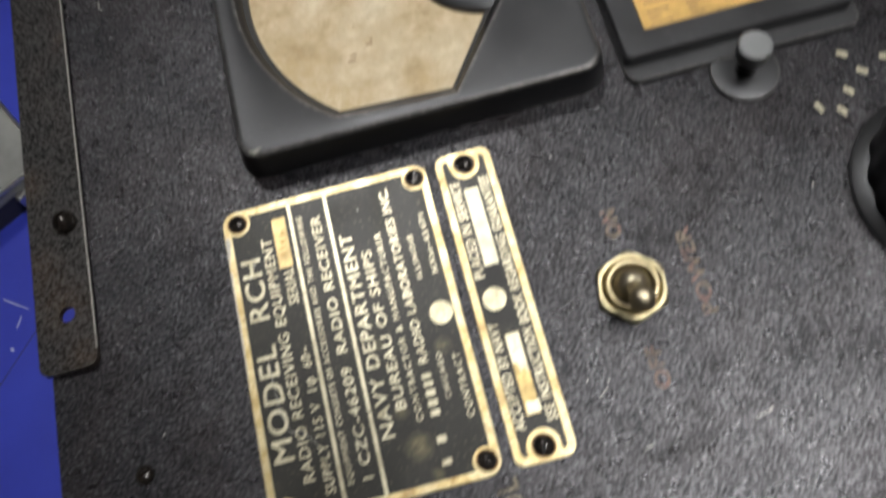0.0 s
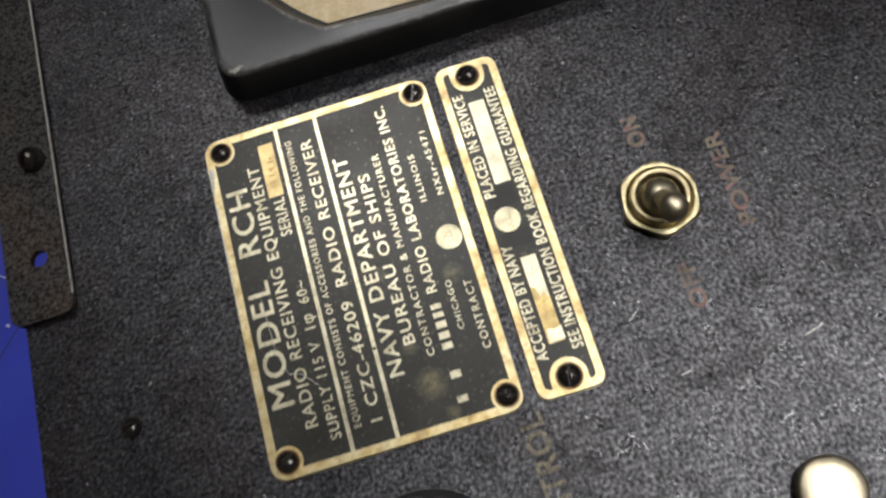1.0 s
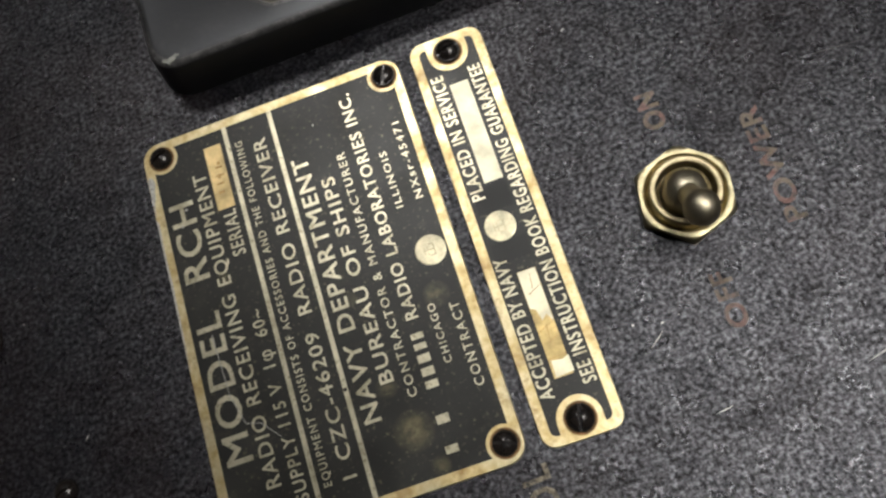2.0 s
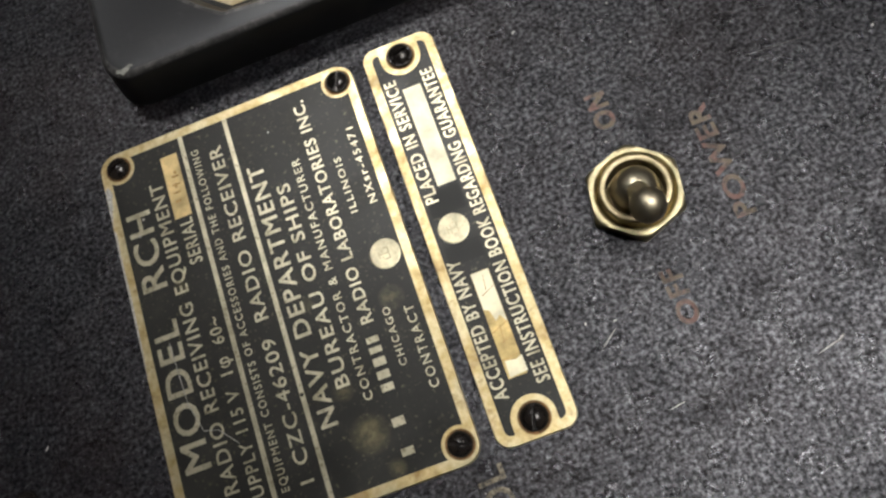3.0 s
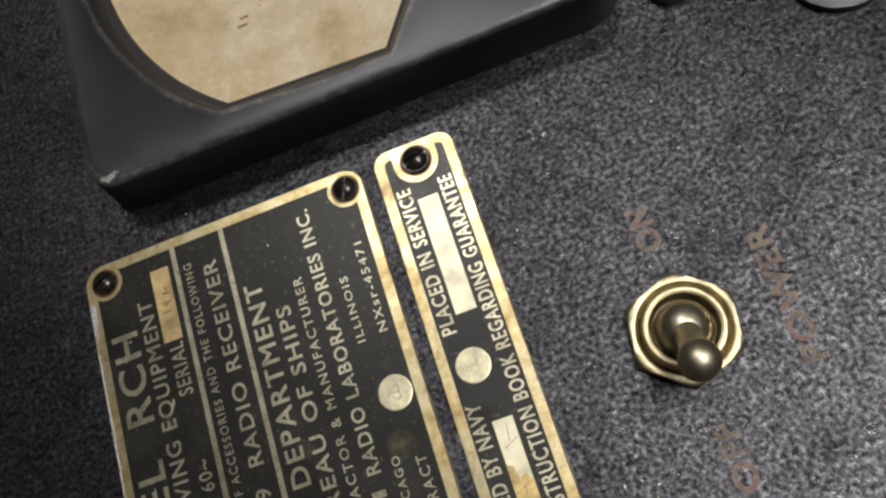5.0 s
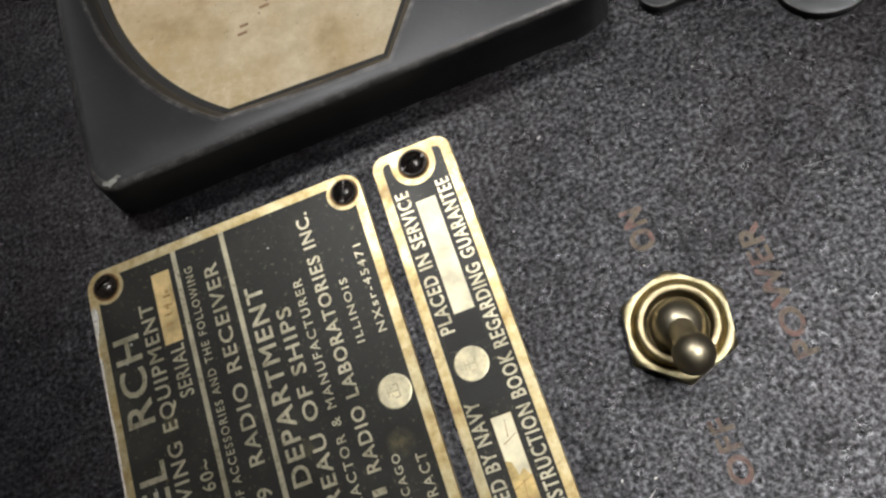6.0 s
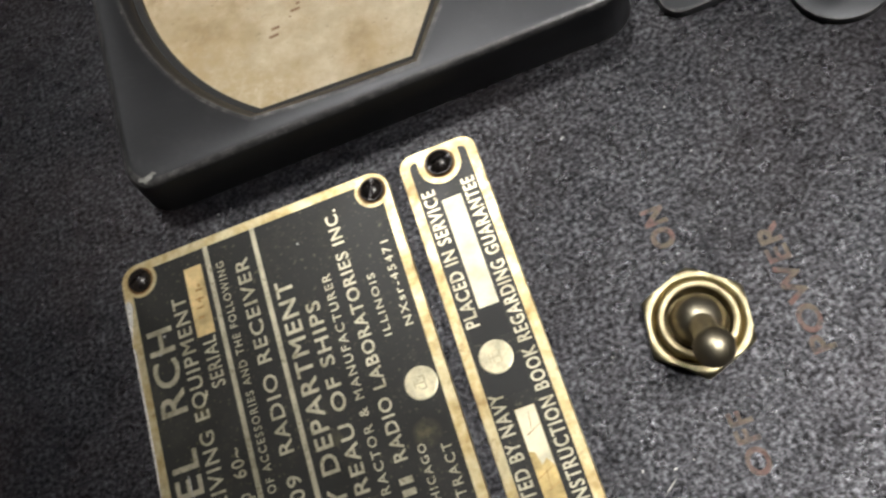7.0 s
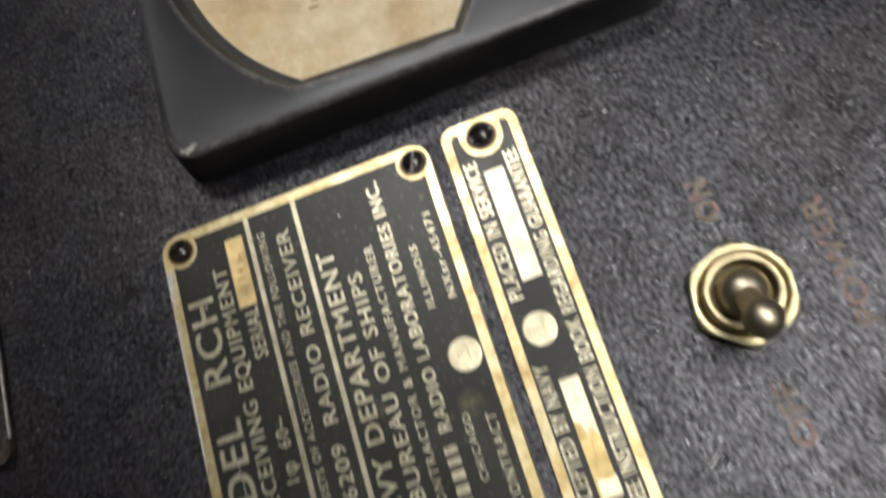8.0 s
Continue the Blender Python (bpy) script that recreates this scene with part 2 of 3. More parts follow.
# ---- mesh tools (lengths in centimetres until linked) ----
def part(name, bm, mat, parent=None, label="", smooth=False):
    bmesh.ops.scale(bm, vec=(CM, CM, CM), verts=bm.verts)
    bmesh.ops.recalc_face_normals(bm, faces=bm.faces)
    me = bpy.data.meshes.new(name)
    bm.to_mesh(me)
    bm.free()
    me.materials.append(M[mat])
    if smooth:
        me.shade_smooth()
        me.set_sharp_from_angle(angle=radians(40))
    ob = new(name, me)
    if parent is not None:
        ob.parent = parent
    if label:
        ob["label"] = label
    return ob


def thing(name, label, category, group="", kind=""):
    return tagged(new(name), label, category, group, kind)


def rrect(x0, x1, y0, y1, r, n=8):
    pts = []
    for cx, cy, a0 in ((x1 - r, y1 - r, 0), (x0 + r, y1 - r, 90), (x0 + r, y0 + r, 180), (x1 - r, y0 + r, 270)):
        for i in range(n + 1):
            a = radians(a0 + 90 * i / n)
            pts.append((cx + r * math.cos(a), cy + r * math.sin(a)))
    return pts


def circle(cx, cy, r, n=48, a0=0.0):
    return [(cx + r * math.cos(2 * math.pi * i / n + a0), cy + r * math.sin(2 * math.pi * i / n + a0)) for i in range(n)]


def loft(rings, bottom=True, top=True, bm=None):
    """Skin over rings of (outline, z), all of one count."""
    bm = bm or bmesh.new()
    made = [[bm.verts.new((x, y, z)) for x, y in pts] for pts, z in rings]
    n = len(made[0])
    for a, b in zip(made, made[1:]):
        for i in range(n):
            bm.faces.new((a[i], a[(i + 1) % n], b[(i + 1) % n], b[i]))
    if bottom:
        bm.faces.new(made[0][::-1])
    if top:
        bm.faces.new(made[-1])
    return bm


def turned(cx, cy, profile, n=40, **kw):
    """A lathe body from (radius, z)."""
    return loft([(circle(cx, cy, max(r, 0.002), n), z) for r, z in profile], **kw)


def slab(outline_at, z0, z1, e=0.02):
    """A plate with a softened upper edge; outline_at(inset) gives its outline."""
    return loft([(outline_at(0), z0), (outline_at(0), z1 - e), (outline_at(e * 0.4), z1 - e * 0.3), (outline_at(e), z1)])


def band(outer, inner, z0, z1):
    return loft([(inner, z0), (outer, z0), (outer, z1), (inner, z1), (inner, z0)], bottom=False, top=False)


def bar(x0, x1, y0, y1, z0, z1):
    return loft([([(x0, y0), (x1, y0), (x1, y1), (x0, y1)], z) for z in (z0, z1)])


def ray_outline(poly, c, angles):
    """Where rays from c at those angles leave a closed outline."""
    out = []
    n = len(poly)
    for a in angles:
        d = Vector((math.cos(a), math.sin(a)))
        best = 0.0
        for i in range(n):
            p, q = Vector(poly[i]) - Vector(c), Vector(poly[(i + 1) % n]) - Vector(c)
            e = q - p
            det = d.x * -e.y + e.x * d.y
            if abs(det) > 1e-9:
                s = (p.x * -e.y + e.x * p.y) / det
                u = (d.x * p.y - d.y * p.x) / det
                if s > 0 and -1e-6 <= u <= 1 + 1e-6:
                    best = max(best, s)
        out.append((c[0] + d.x * best, c[1] + d.y * best))
    return out


def bored(poly, c, r, z0, z1):
    """A flat sheet with one round hole through it."""
    angles = sorted({round(2 * math.pi * i / 32, 5) for i in range(32)} | {round(math.atan2(y - c[1], x - c[0]) % (2 * math.pi), 5) for x, y in poly})
    outer = ray_outline(poly, c, angles)
    hole = [(c[0] + r * math.cos(a), c[1] + r * math.sin(a)) for a in angles]
    return loft([(hole, z0), (outer, z0), (outer, z1), (hole, z1), (hole, z0)], bottom=False, top=False)


FONT_CACHE = {}


def glyphs(text, thick, spread=1.0):
    cu = bpy.data.curves.new("writing", "FONT")
    cu.body, cu.size, cu.extrude, cu.resolution_u, cu.offset, cu.space_character = text, 1.0, 0.02, 3, thick, spread
    ob = new("writing", cu)
    me = bpy.data.meshes.new_from_object(ob.evaluated_get(bpy.context.evaluated_depsgraph_get()))
    bpy.data.objects.remove(ob)
    return me


def writing(text, cap, base, y0, y1, z, mat, parent, weight=0.0, name="lettering", turn=0.0, spread=1.0):
    """Words that run along +y from y0 to y1, with their foot at x = base and their capitals' head at x = cap."""
    me = glyphs(text, 0.0, spread)
    ref = FONT_CACHE.setdefault("cap", max(v.co.y for v in glyphs("H", 0.0).vertices))
    xs = [v.co.x for v in me.vertices]
    lo, hi = min(xs), max(xs)
    tall = base - cap
    bm = bmesh.new()
    shifts = ((0.0, 0.0),) if not weight else ((-weight, -weight), (weight, -weight), (-weight, weight), (weight, weight))
    for k, (da, du) in enumerate(shifts):
        sub = bmesh.new()
        sub.from_mesh(me)
        for v in sub.verts:
            along = y0 + weight * tall + (v.co.x - lo) / (hi - lo) * (y1 - y0 - 2 * weight * tall) + da * tall
            up = (weight + v.co.y / ref * (1 - 2 * weight) + du) * tall
            v.co = (base - up, along, z + (0.006 + 0.0006 * k if v.co.z > 0 else 0.0))
        tmp = bpy.data.meshes.new("writing")
        sub.to_mesh(tmp)
        sub.free()
        bm.from_mesh(tmp)
        bpy.data.meshes.remove(tmp)
    if turn:
        bmesh.ops.rotate(bm, verts=bm.verts, cent=(base, (y0 + y1) / 2, 0), matrix=Matrix.Rotation(radians(turn), 3, "Z"))
    return part(name, bm, mat, parent)


def slotted_screw(cx, cy, z, r, h, turn, parent=None, mat="screw_black"):
    """A round-headed screw with a cut slot."""
    bm = bmesh.new()
    n = 36
    w = 0.13 * r
    for side in (-1, 1):
        rings = []
        for k in range(7):
            a = k / 6 * math.pi / 2
            rr, zz = r * math.cos(a), z + h * math.sin(a)
            if rr <= w * 1.05:
                rr = w * 1.05
            half = math.acos(min(1, w / rr))
            pts = [(rr * math.sin(-half + 2 * half * i / 14), side * rr * math.cos(-half + 2 * half * i / 14)) for i in range(15)]
            rings.append((pts, zz))
        loft(rings, bottom=False, top=True, bm=bm)
    loft([(circle(0, 0, r * 0.97, n), z), (circle(0, 0, r * 0.93, n), z + h * 0.42)], bm=bm)
    bmesh.ops.rotate(bm, verts=bm.verts, cent=(0, 0, 0), matrix=Matrix.Rotation(radians(turn), 3, "Z"))
    bmesh.ops.translate(bm, verts=bm.verts, vec=(cx, cy, 0))
    return part("screw", bm, mat, parent, "", smooth=True)


# ---- the room ----
def room():
    bench = thing("workbench", "workbench with a glossy blue top under the radio", "workbench")
    part("bench_top", slab(lambda e: rrect(-75 + e, 75 - e, -75 + e, 75 - e, 2), -28.5, -25, 0.3), "blue_top", bench)
    for x in (-68, 68):
        for y in (-68, 68):
            part("leg", slab(lambda e: rrect(x - 3 + e, x + 3 - e, y - 3 + e, y + 3 - e, 0.6), -100, -28.5, 0.1), "steel_black", bench)
    for ax, ay, bx, by, w, mat in ((-21.6, 7.0, -19.3, 9.7, 0.03, "dark_recess"), (-21.1, 11.7, -19.8, 10.8, 0.03, "pale_scuff"), (-20.5, 9.9, -20.2, 10.5, 0.025, "pale_scuff"), (-20.84, 8.74, -20.76, 8.86, 0.12, "pale_scuff")):
        d = Vector((bx - ax, by - ay)).normalized() * w
        pts = [(ax - d.y, ay + d.x), (ax + d.y, ay - d.x), (bx + d.y * 0.6, by - d.x * 0.6), (bx - d.y * 0.6, by + d.x * 0.6)]
        part("scuff", loft([(pts, -25.01), (pts, -24.98)]), mat, bench)
    tagged(part("floor", bar(-250, 250, -250, 250, -105, -100), "floor_grey"), "plain grey workshop floor", "floor", kind="structure")
    for name, box in (("wall_north", (-250, 250, 250, 258)), ("wall_south", (-250, 250, -258, -250)),
                      ("wall_east", (250, 258, -250, 250)), ("wall_west", (-258, -250, -250, 250))):
        tagged(part(name, bar(*box, -105, 160), "wall_paint"), "plain grey workshop wall", "wall", kind="structure")
    tagged(part("ceiling", bar(-258, 258, -258, 258, 160, 168), "wall_paint"), "plain grey ceiling", "ceiling", kind="structure")
    return bench


def ceiling_light(cx, cy, w, h):
    lamp = thing("ceiling_light", "flat white ceiling light panel that is switched on", "ceiling light", "ceiling lights")
    part("frame", band(rrect(cx - w - 3, cx + w + 3, cy - h - 3, cy + h + 3, 2), rrect(cx - w, cx + w, cy - h, cy + h, 2), 154, 159.6), "wall_paint", lamp)
    part("diffuser", bar(cx - w + 0.2, cx + w - 0.2, cy - h + 0.2, cy + h - 0.2, 155.5, 157), "glowing", lamp)
    return lamp


room()
ceiling_light(56, -12, 20, 28)
ceiling_light(-6, 77, 20, 12)

# ---- the radio's cabinet and front panel ----
PX0, PX1, PY0, PY1 = -6.25, 21.5, -24.0, 24.0


def cabinet():
    box = thing("radio_cabinet", "black steel radio cabinet lying on its back on a blue bench", "radio")
    part("body", bar(-4.9, 20.6, PY0 + 1, PY1 - 1, -25, -0.34), "steel_black", box)
    # the front sheet, cut away under the edge strip's hole
    bm = bored([(PX0, PY0), (PX1, PY0), (PX1, PY1), (PX0, PY1)], (-5.80, -1.08), 0.40, -0.25, 0.0)
    part("front_panel", bm, "wrinkle_enamel", box, "black wrinkle-enamel front panel, worn and dusty")
    return box


cabinet = cabinet()


def panel_words(text, cap, base, y0, y1, mat, weight, turn=0.0):
    """Engraved capitals, each one a part of the panel."""
    spans = []
    for i, ch in enumerate(text):
        whole = [v.co.x for v in glyphs(text[:i + 1], 0.0).vertices]
        alone = [v.co.x for v in glyphs(ch, 0.0).vertices]
        spans.append((max(whole) - max(alone) + min(alone), max(whole)))
    lo, hi = spans[0][0], spans[-1][1]
    for ch, (a, e) in zip(text, spans):
        a, e = (y0 + (k - lo) / (hi - lo) * (y1 - y0) for k in (a, e))
        lean = -math.sin(radians(turn)) * ((a + e) / 2 - (y0 + y1) / 2)
        writing(ch, cap + lean, base + lean, a, e, 0.0, mat, cabinet, weight, "engraved_letter", turn)


panel_words("POWER", 6.78, 7.08, -4.44, -2.58, "worn_paint", 0.03)
panel_words("ON", 5.47, 5.79, -2.42, -1.80, "worn_paint", 0.04)
panel_words("OFF", 5.44, 5.74, -5.62, -4.78, "worn_paint", 0.03)
panel_words("CONTROL", 2.05, 2.46, -9.10, -6.50, "tan_engraved", 0.02, turn=3)


def edge_strip():
    strip = thing("edge_strip", "blackened steel strip along the panel's edge, rusty round its hole", "metal strip")
    x0, x1, y0, y1, r = -6.42, -5.20, -2.27, 22.0, 0.22
    bm = bored(rrect(x0, x1, y0, y1, r, 6), (-5.74, -1.04), 0.168, 0.03, 0.18)
    part("strip", bm, "steel_black", strip)
    part("bright_edge", bar(x1 - 0.002, x1 + 0.012, -1.9, y1, 0.13, 0.184), "bright_scratch", strip, "edge rubbed to bare metal")
    slotted_screw(-5.58, 1.05, 0.18, 0.26, 0.36, 65, strip)
    # the strip sits a touch askew on the panel
    pivot = Vector((-5.2 * CM, -2.0 * CM, 0))
    strip.matrix_basis = Matrix.Translation(pivot) @ Matrix.Rotation(radians(0.45), 4, "Z") @ Matrix.Translation(-pivot)
    return strip


edge_strip()
tagged(slotted_screw(-4.56, -4.69, 0.0, 0.19, 0.15, 20), "small black round-headed screw in the panel", "screw")


# ---- nameplates ----
ZP = 0.075


def nameplate():
    plate = thing("nameplate", "etched brass and black radio nameplate screwed to the panel", "nameplate")
    x0, x1, y0, y1 = -2.27, 2.22, -6.39, 0.30
    part("backing", slab(lambda e: rrect(x0 + e, x1 - e, y0 + e, y1 - e, 0.30), 0.0, ZP, 0.015), "brass", plate)
    b = 0.13
    part("field", loft([(rrect(x0 + b, x1 - b, y0 + b, y1 - b, 0.18), z) for z in (ZP - 0.01, ZP + 0.004)]), "etched_black", plate, "black etched field with faint stains")
    part("border", band(rrect(x0 + 0.01, x1 - 0.01, y0 + 0.01, y1 - 0.01, 0.29), rrect(x0 + 0.155, x1 - 0.155, y0 + 0.155, y1 - 0.155, 0.15), ZP - 0.01, ZP + 0.010), "brass", plate)
    for x in (-0.82, -0.026):
        part("rule", bar(x - 0.037, x + 0.037, y0 + 0.15, y1 - 0.15, ZP, ZP + 0.011), "lettering", plate)
    for i, (x, y) in enumerate(((-1.95, 0.0), (1.95, 0.0), (1.95, -6.09), (-1.95, -6.09))):
        ring = [(min(max(px, x0 + 0.015), x1 - 0.015), min(max(py, y0 + 0.015), y1 - 0.015)) for px, py in circle(x, y, 0.272, 48)]
        part("boss", loft([(ring, ZP - 0.01), (ring, ZP + 0.012)]), "brass", plate)
        part("rust_ring", turned(x, y, [(0.225, ZP + 0.008), (0.215, ZP + 0.016), (0.15, ZP + 0.016)], 32), "rust", plate)
        slotted_screw(x, y, ZP + 0.014, 0.192, 0.13, (25, 70, -20, 50)[i], plate)
    w = "lettering"
    z = ZP + 0.004
    for text, cap, base, a, e, thick in (
            ("MODEL  RCH", -2.02, -1.61, -5.16, -0.88, 0.016), ("RADIO RECEIVING EQUIPMENT", -1.52, -1.30, -5.64, -0.50, 0.010),
            ("SERIAL", -1.17, -0.96, -2.06, -1.27, 0.010), ("SUPPLY 115 V  1\u03c6  60~", -1.14, -0.95, -5.95, -3.00, 0.010),
            ("EQUIPMENT CONSISTS OF ACCESSORIES AND THE FOLLOWING", -0.70, -0.58, -5.87, -0.19, 0.006),
            ("1 CZC-46209  RADIO RECEIVER", -0.41, -0.20, -5.86, -0.27, 0.010), ("NAVY DEPARTMENT", 0.11, 0.37, -5.22, -0.86, 0.018),
            ("BUREAU OF SHIPS", 0.49, 0.70, -4.74, -1.34, 0.016), ("CONTRACTOR & MANUFACTURER", 0.84, 0.97, -5.05, -1.01, 0.006),
            ("RADIO LABORATORIES INC.", 1.13, 1.32, -3.96, -0.06, 0.016), ("CHICAGO", 1.49, 1.60, -4.75, -3.83, 0.006),
            ("ILLINOIS", 1.50, 1.61, -2.23, -1.25, 0.006), ("CONTRACT", 1.81, 1.95, -5.21, -3.92, 0.006),
            ("NXsr-45471", 1.83, 1.95, -2.19, -0.84, 0.006)):
        writing(text, cap, base, a, e, z, w, plate, thick, spread=1.28 if thick < 0.008 else 1.14)
    # the maker's name as plain bars
    for a, e in ((-5.98, -5.87), (-5.55, -5.42), (-5.02, -4.91), (-4.83, -4.71), (-4.63, -4.51), (-4.43, -4.34), (-4.27, -4.18)):
        part("name_bar", bar(1.12, 1.31, a, e, z, z + 0.006), w, plate)
    part("serial_box", bar(-1.23, -0.94, -1.23, -0.10, z, z + 0.007), "tan_label", plate, "blank brass serial field with faint scratched figures")
    for i, (a, e, h) in enumerate(((-0.96, -0.92, 0.10), (-0.80, -0.77, 0.13), (-0.70, -0.62, 0.05), (-0.66, -0.63, 0.14), (-0.52, -0.48, 0.12), (-0.46, -0.40, 0.05))):
        x = -1.10 + 0.012 * i
        part("figure_bar", bar(x - h / 2, x + h / 2, a, e, z + 0.007, z + 0.009), "figure_brown", plate)
    part("worn_spot", loft([([(-2.258, -0.98), (-2.225, -0.74), (-2.19, -0.62), (-2.175, -0.48), (-2.145, -0.40), (-2.165, -0.30), (-2.21, -0.25), (-2.256, -0.29)], zz) for zz in (ZP + 0.009, ZP + 0.0115)]), "bright_scratch", plate, "border rubbed bright")
    part("worn_spot", loft([([(-2.262, -3.6), (-2.235, -2.9), (-2.225, -2.1), (-2.24, -1.5), (-2.225, -1.1), (-2.262, -1.0)], zz) for zz in (ZP + 0.009, ZP + 0.0112)]), "bright_scratch", plate)
    for x, y, r in ((-0.03, -4.63, 0.03), (-1.74, -1.02, 0.022), (-1.86, -1.28, 0.02), (0.62, -0.38, 0.014)):
        part("nick", turned(x, y, [(r, z), (r, z + 0.0085), (r * 0.6, z + 0.009)], 9), "deep_black" if r > 0.025 else "bright_scratch", plate)
    stamp(1.80, -3.04, z, plate)
    line = ((-1.80, -3.15), (-1.74, -4.15), (-1.60, -4.62), (-1.38, -4.68), (-1.12, -4.98))
    for (ax, ay), (bx, by) in zip(line, line[1:]):
        d = Vector((bx - ax, by - ay)).normalized() * 0.006
        pts = [(ax - d.y, ay + d.x), (ax + d.y, ay - d.x), (bx + d.y * 0.6, by - d.x * 0.6), (bx - d.y * 0.6, by + d.x * 0.6)]
        part("scratch", loft([(pts, z + 0.004), (pts, z + 0.0085)]), "bright_scratch", plate)
    return plate


def stamp(cx, cy, z, parent):
    disc = part("stamp", turned(cx, cy, [(0.24, z), (0.24, z + 0.006), (0.22, z + 0.010)], 40), "stamp_metal", parent, "round inspection stamp with an emblem past reading")
    for dx, dy, w, h in ((-0.02, 0.0, 0.18, 0.018), (0.06, 0.055, 0.02, 0.08), (0.06, -0.055, 0.02, 0.08), (-0.09, 0.0, 0.02, 0.12), (0.02, 0.09, 0.07, 0.016), (0.02, -0.09, 0.07, 0.016), (-0.04, 0.05, 0.016, 0.05), (-0.04, -0.05, 0.016, 0.05)):
        part("emblem_bar", bar(cx + dx - w / 2, cx + dx + w / 2, cy + dy - h / 2, cy + dy + h / 2, z + 0.010, z + 0.013), "emblem_grey", disc)


def guarantee_plate():
    plate = thing("guarantee_plate", "narrow etched brass and black guarantee plate riveted beside the nameplate", "nameplate")
    x0, x1, y0, y1 = 2.44, 3.65, -6.38, 0.32
    part("backing", slab(lambda e: rrect(x0 + e, x1 - e, y0 + e, y1 - e, 0.22), 0.0, ZP, 0.015), "brass", plate)
    part("field", loft([(rrect(x0 + 0.12, x1 - 0.12, y0 + 0.12, y1 - 0.12, 0.13), z) for z in (ZP - 0.01, ZP + 0.004)]), "etched_black", plate)
    part("border", band(rrect(x0 + 0.01, x1 - 0.01, y0 + 0.01, y1 - 0.01, 0.21), rrect(x0 + 0.15, x1 - 0.15, y0 + 0.15, y1 - 0.15, 0.10), ZP - 0.01, ZP + 0.010), "brass", plate)
    for y, out, turn in ((0.015, 0.2, 15), (-6.09, -0.2, 75)):
        way = 1 if out > 0 else -1
        edge = y1 - 0.02 if way > 0 else y0 + 0.02
        ring = [(3.05 + 0.33 * math.cos(a), y - way * 0.33 * math.sin(a)) for a in (math.pi * i / 24 for i in range(25))] + [(2.72, edge), (3.38, edge)]
        part("boss", loft([(ring, ZP - 0.01), (ring, ZP + 0.012)]), "brass", plate)
        part("rust_ring", turned(3.055, y, [(0.245, ZP + 0.008), (0.235, ZP + 0.016), (0.15, ZP + 0.016)], 32), "rust", plate)
        slotted_screw(3.055, y, ZP + 0.014, 0.21, 0.15, turn, plate)
    z = ZP + 0.004
    for text, cap, base, a, e in (("PLACED IN SERVICE", 2.64, 2.84, -2.56, -0.35), ("ACCEPTED BY NAVY", 2.62, 2.82, -5.72, -3.54),
                                  ("SEE INSTRUCTION BOOK REGARDING GUARANTEE", 3.26, 3.46, -5.67, -0.36)):
        writing(text, cap, base, a, e, z, "lettering", plate, 0.018, spread=1.14)
    part("date_box", bar(2.90, 3.20, -2.33, -0.57, z, z + 0.007), "white_label", plate, "blank bright metal date field")
    part("date_box", bar(2.90, 3.18, -5.47, -3.83, z, z + 0.007), "pale_label", plate, "yellowed date field with peeling film")
    flap = ((2.905, -3.835), (2.905, -4.40), (2.98, -4.44), (3.02, -4.62), (3.10, -4.55), (3.175, -4.68), (3.175, -3.835))
    part("film_scrap", loft([(flap, zz) for zz in (z + 0.007, z + 0.010)]), "white_label", plate, "pale film still stuck on")
    part("film_scrap", loft([(((2.93, -5.46), (3.205, -5.44), (3.20, -5.20), (3.10, -5.24), (2.94, -5.21)), zz) for zz in (z + 0.007, z + 0.014)]), "white_label", plate, "lifted end of the film")
    for ax, ay, bx, by in ((2.90, -4.78, 3.18, -4.66), (2.90, -5.19, 3.18, -5.165), (2.96, -4.20, 3.17, -4.10), (3.04, -4.13, 3.07, -3.90), (3.0, -4.95, 3.18, -4.88), (3.05, -4.70, 3.03, -4.92)):
        d = Vector((bx - ax, by - ay)).normalized() * 0.007
        pts = [(ax - d.y, ay + d.x), (ax + d.y, ay - d.x), (bx + d.y * 0.5, by - d.x * 0.5), (bx - d.y * 0.5, by + d.x * 0.5)]
        part("crack", loft([(pts, z + 0.006), (pts, z + 0.0115)]), "figure_brown", plate)
    for a, e in ((-2.80, -2.38), (-3.62, -3.30)):
        part("black_patch", bar(2.66, 3.22, a, e, z - 0.002, z + 0.001), "deep_black", plate, "glossier black patch beside the stamp")
    stamp(2.905, -3.055, z, plate)
    return plate


nameplate()
guarantee_plate()


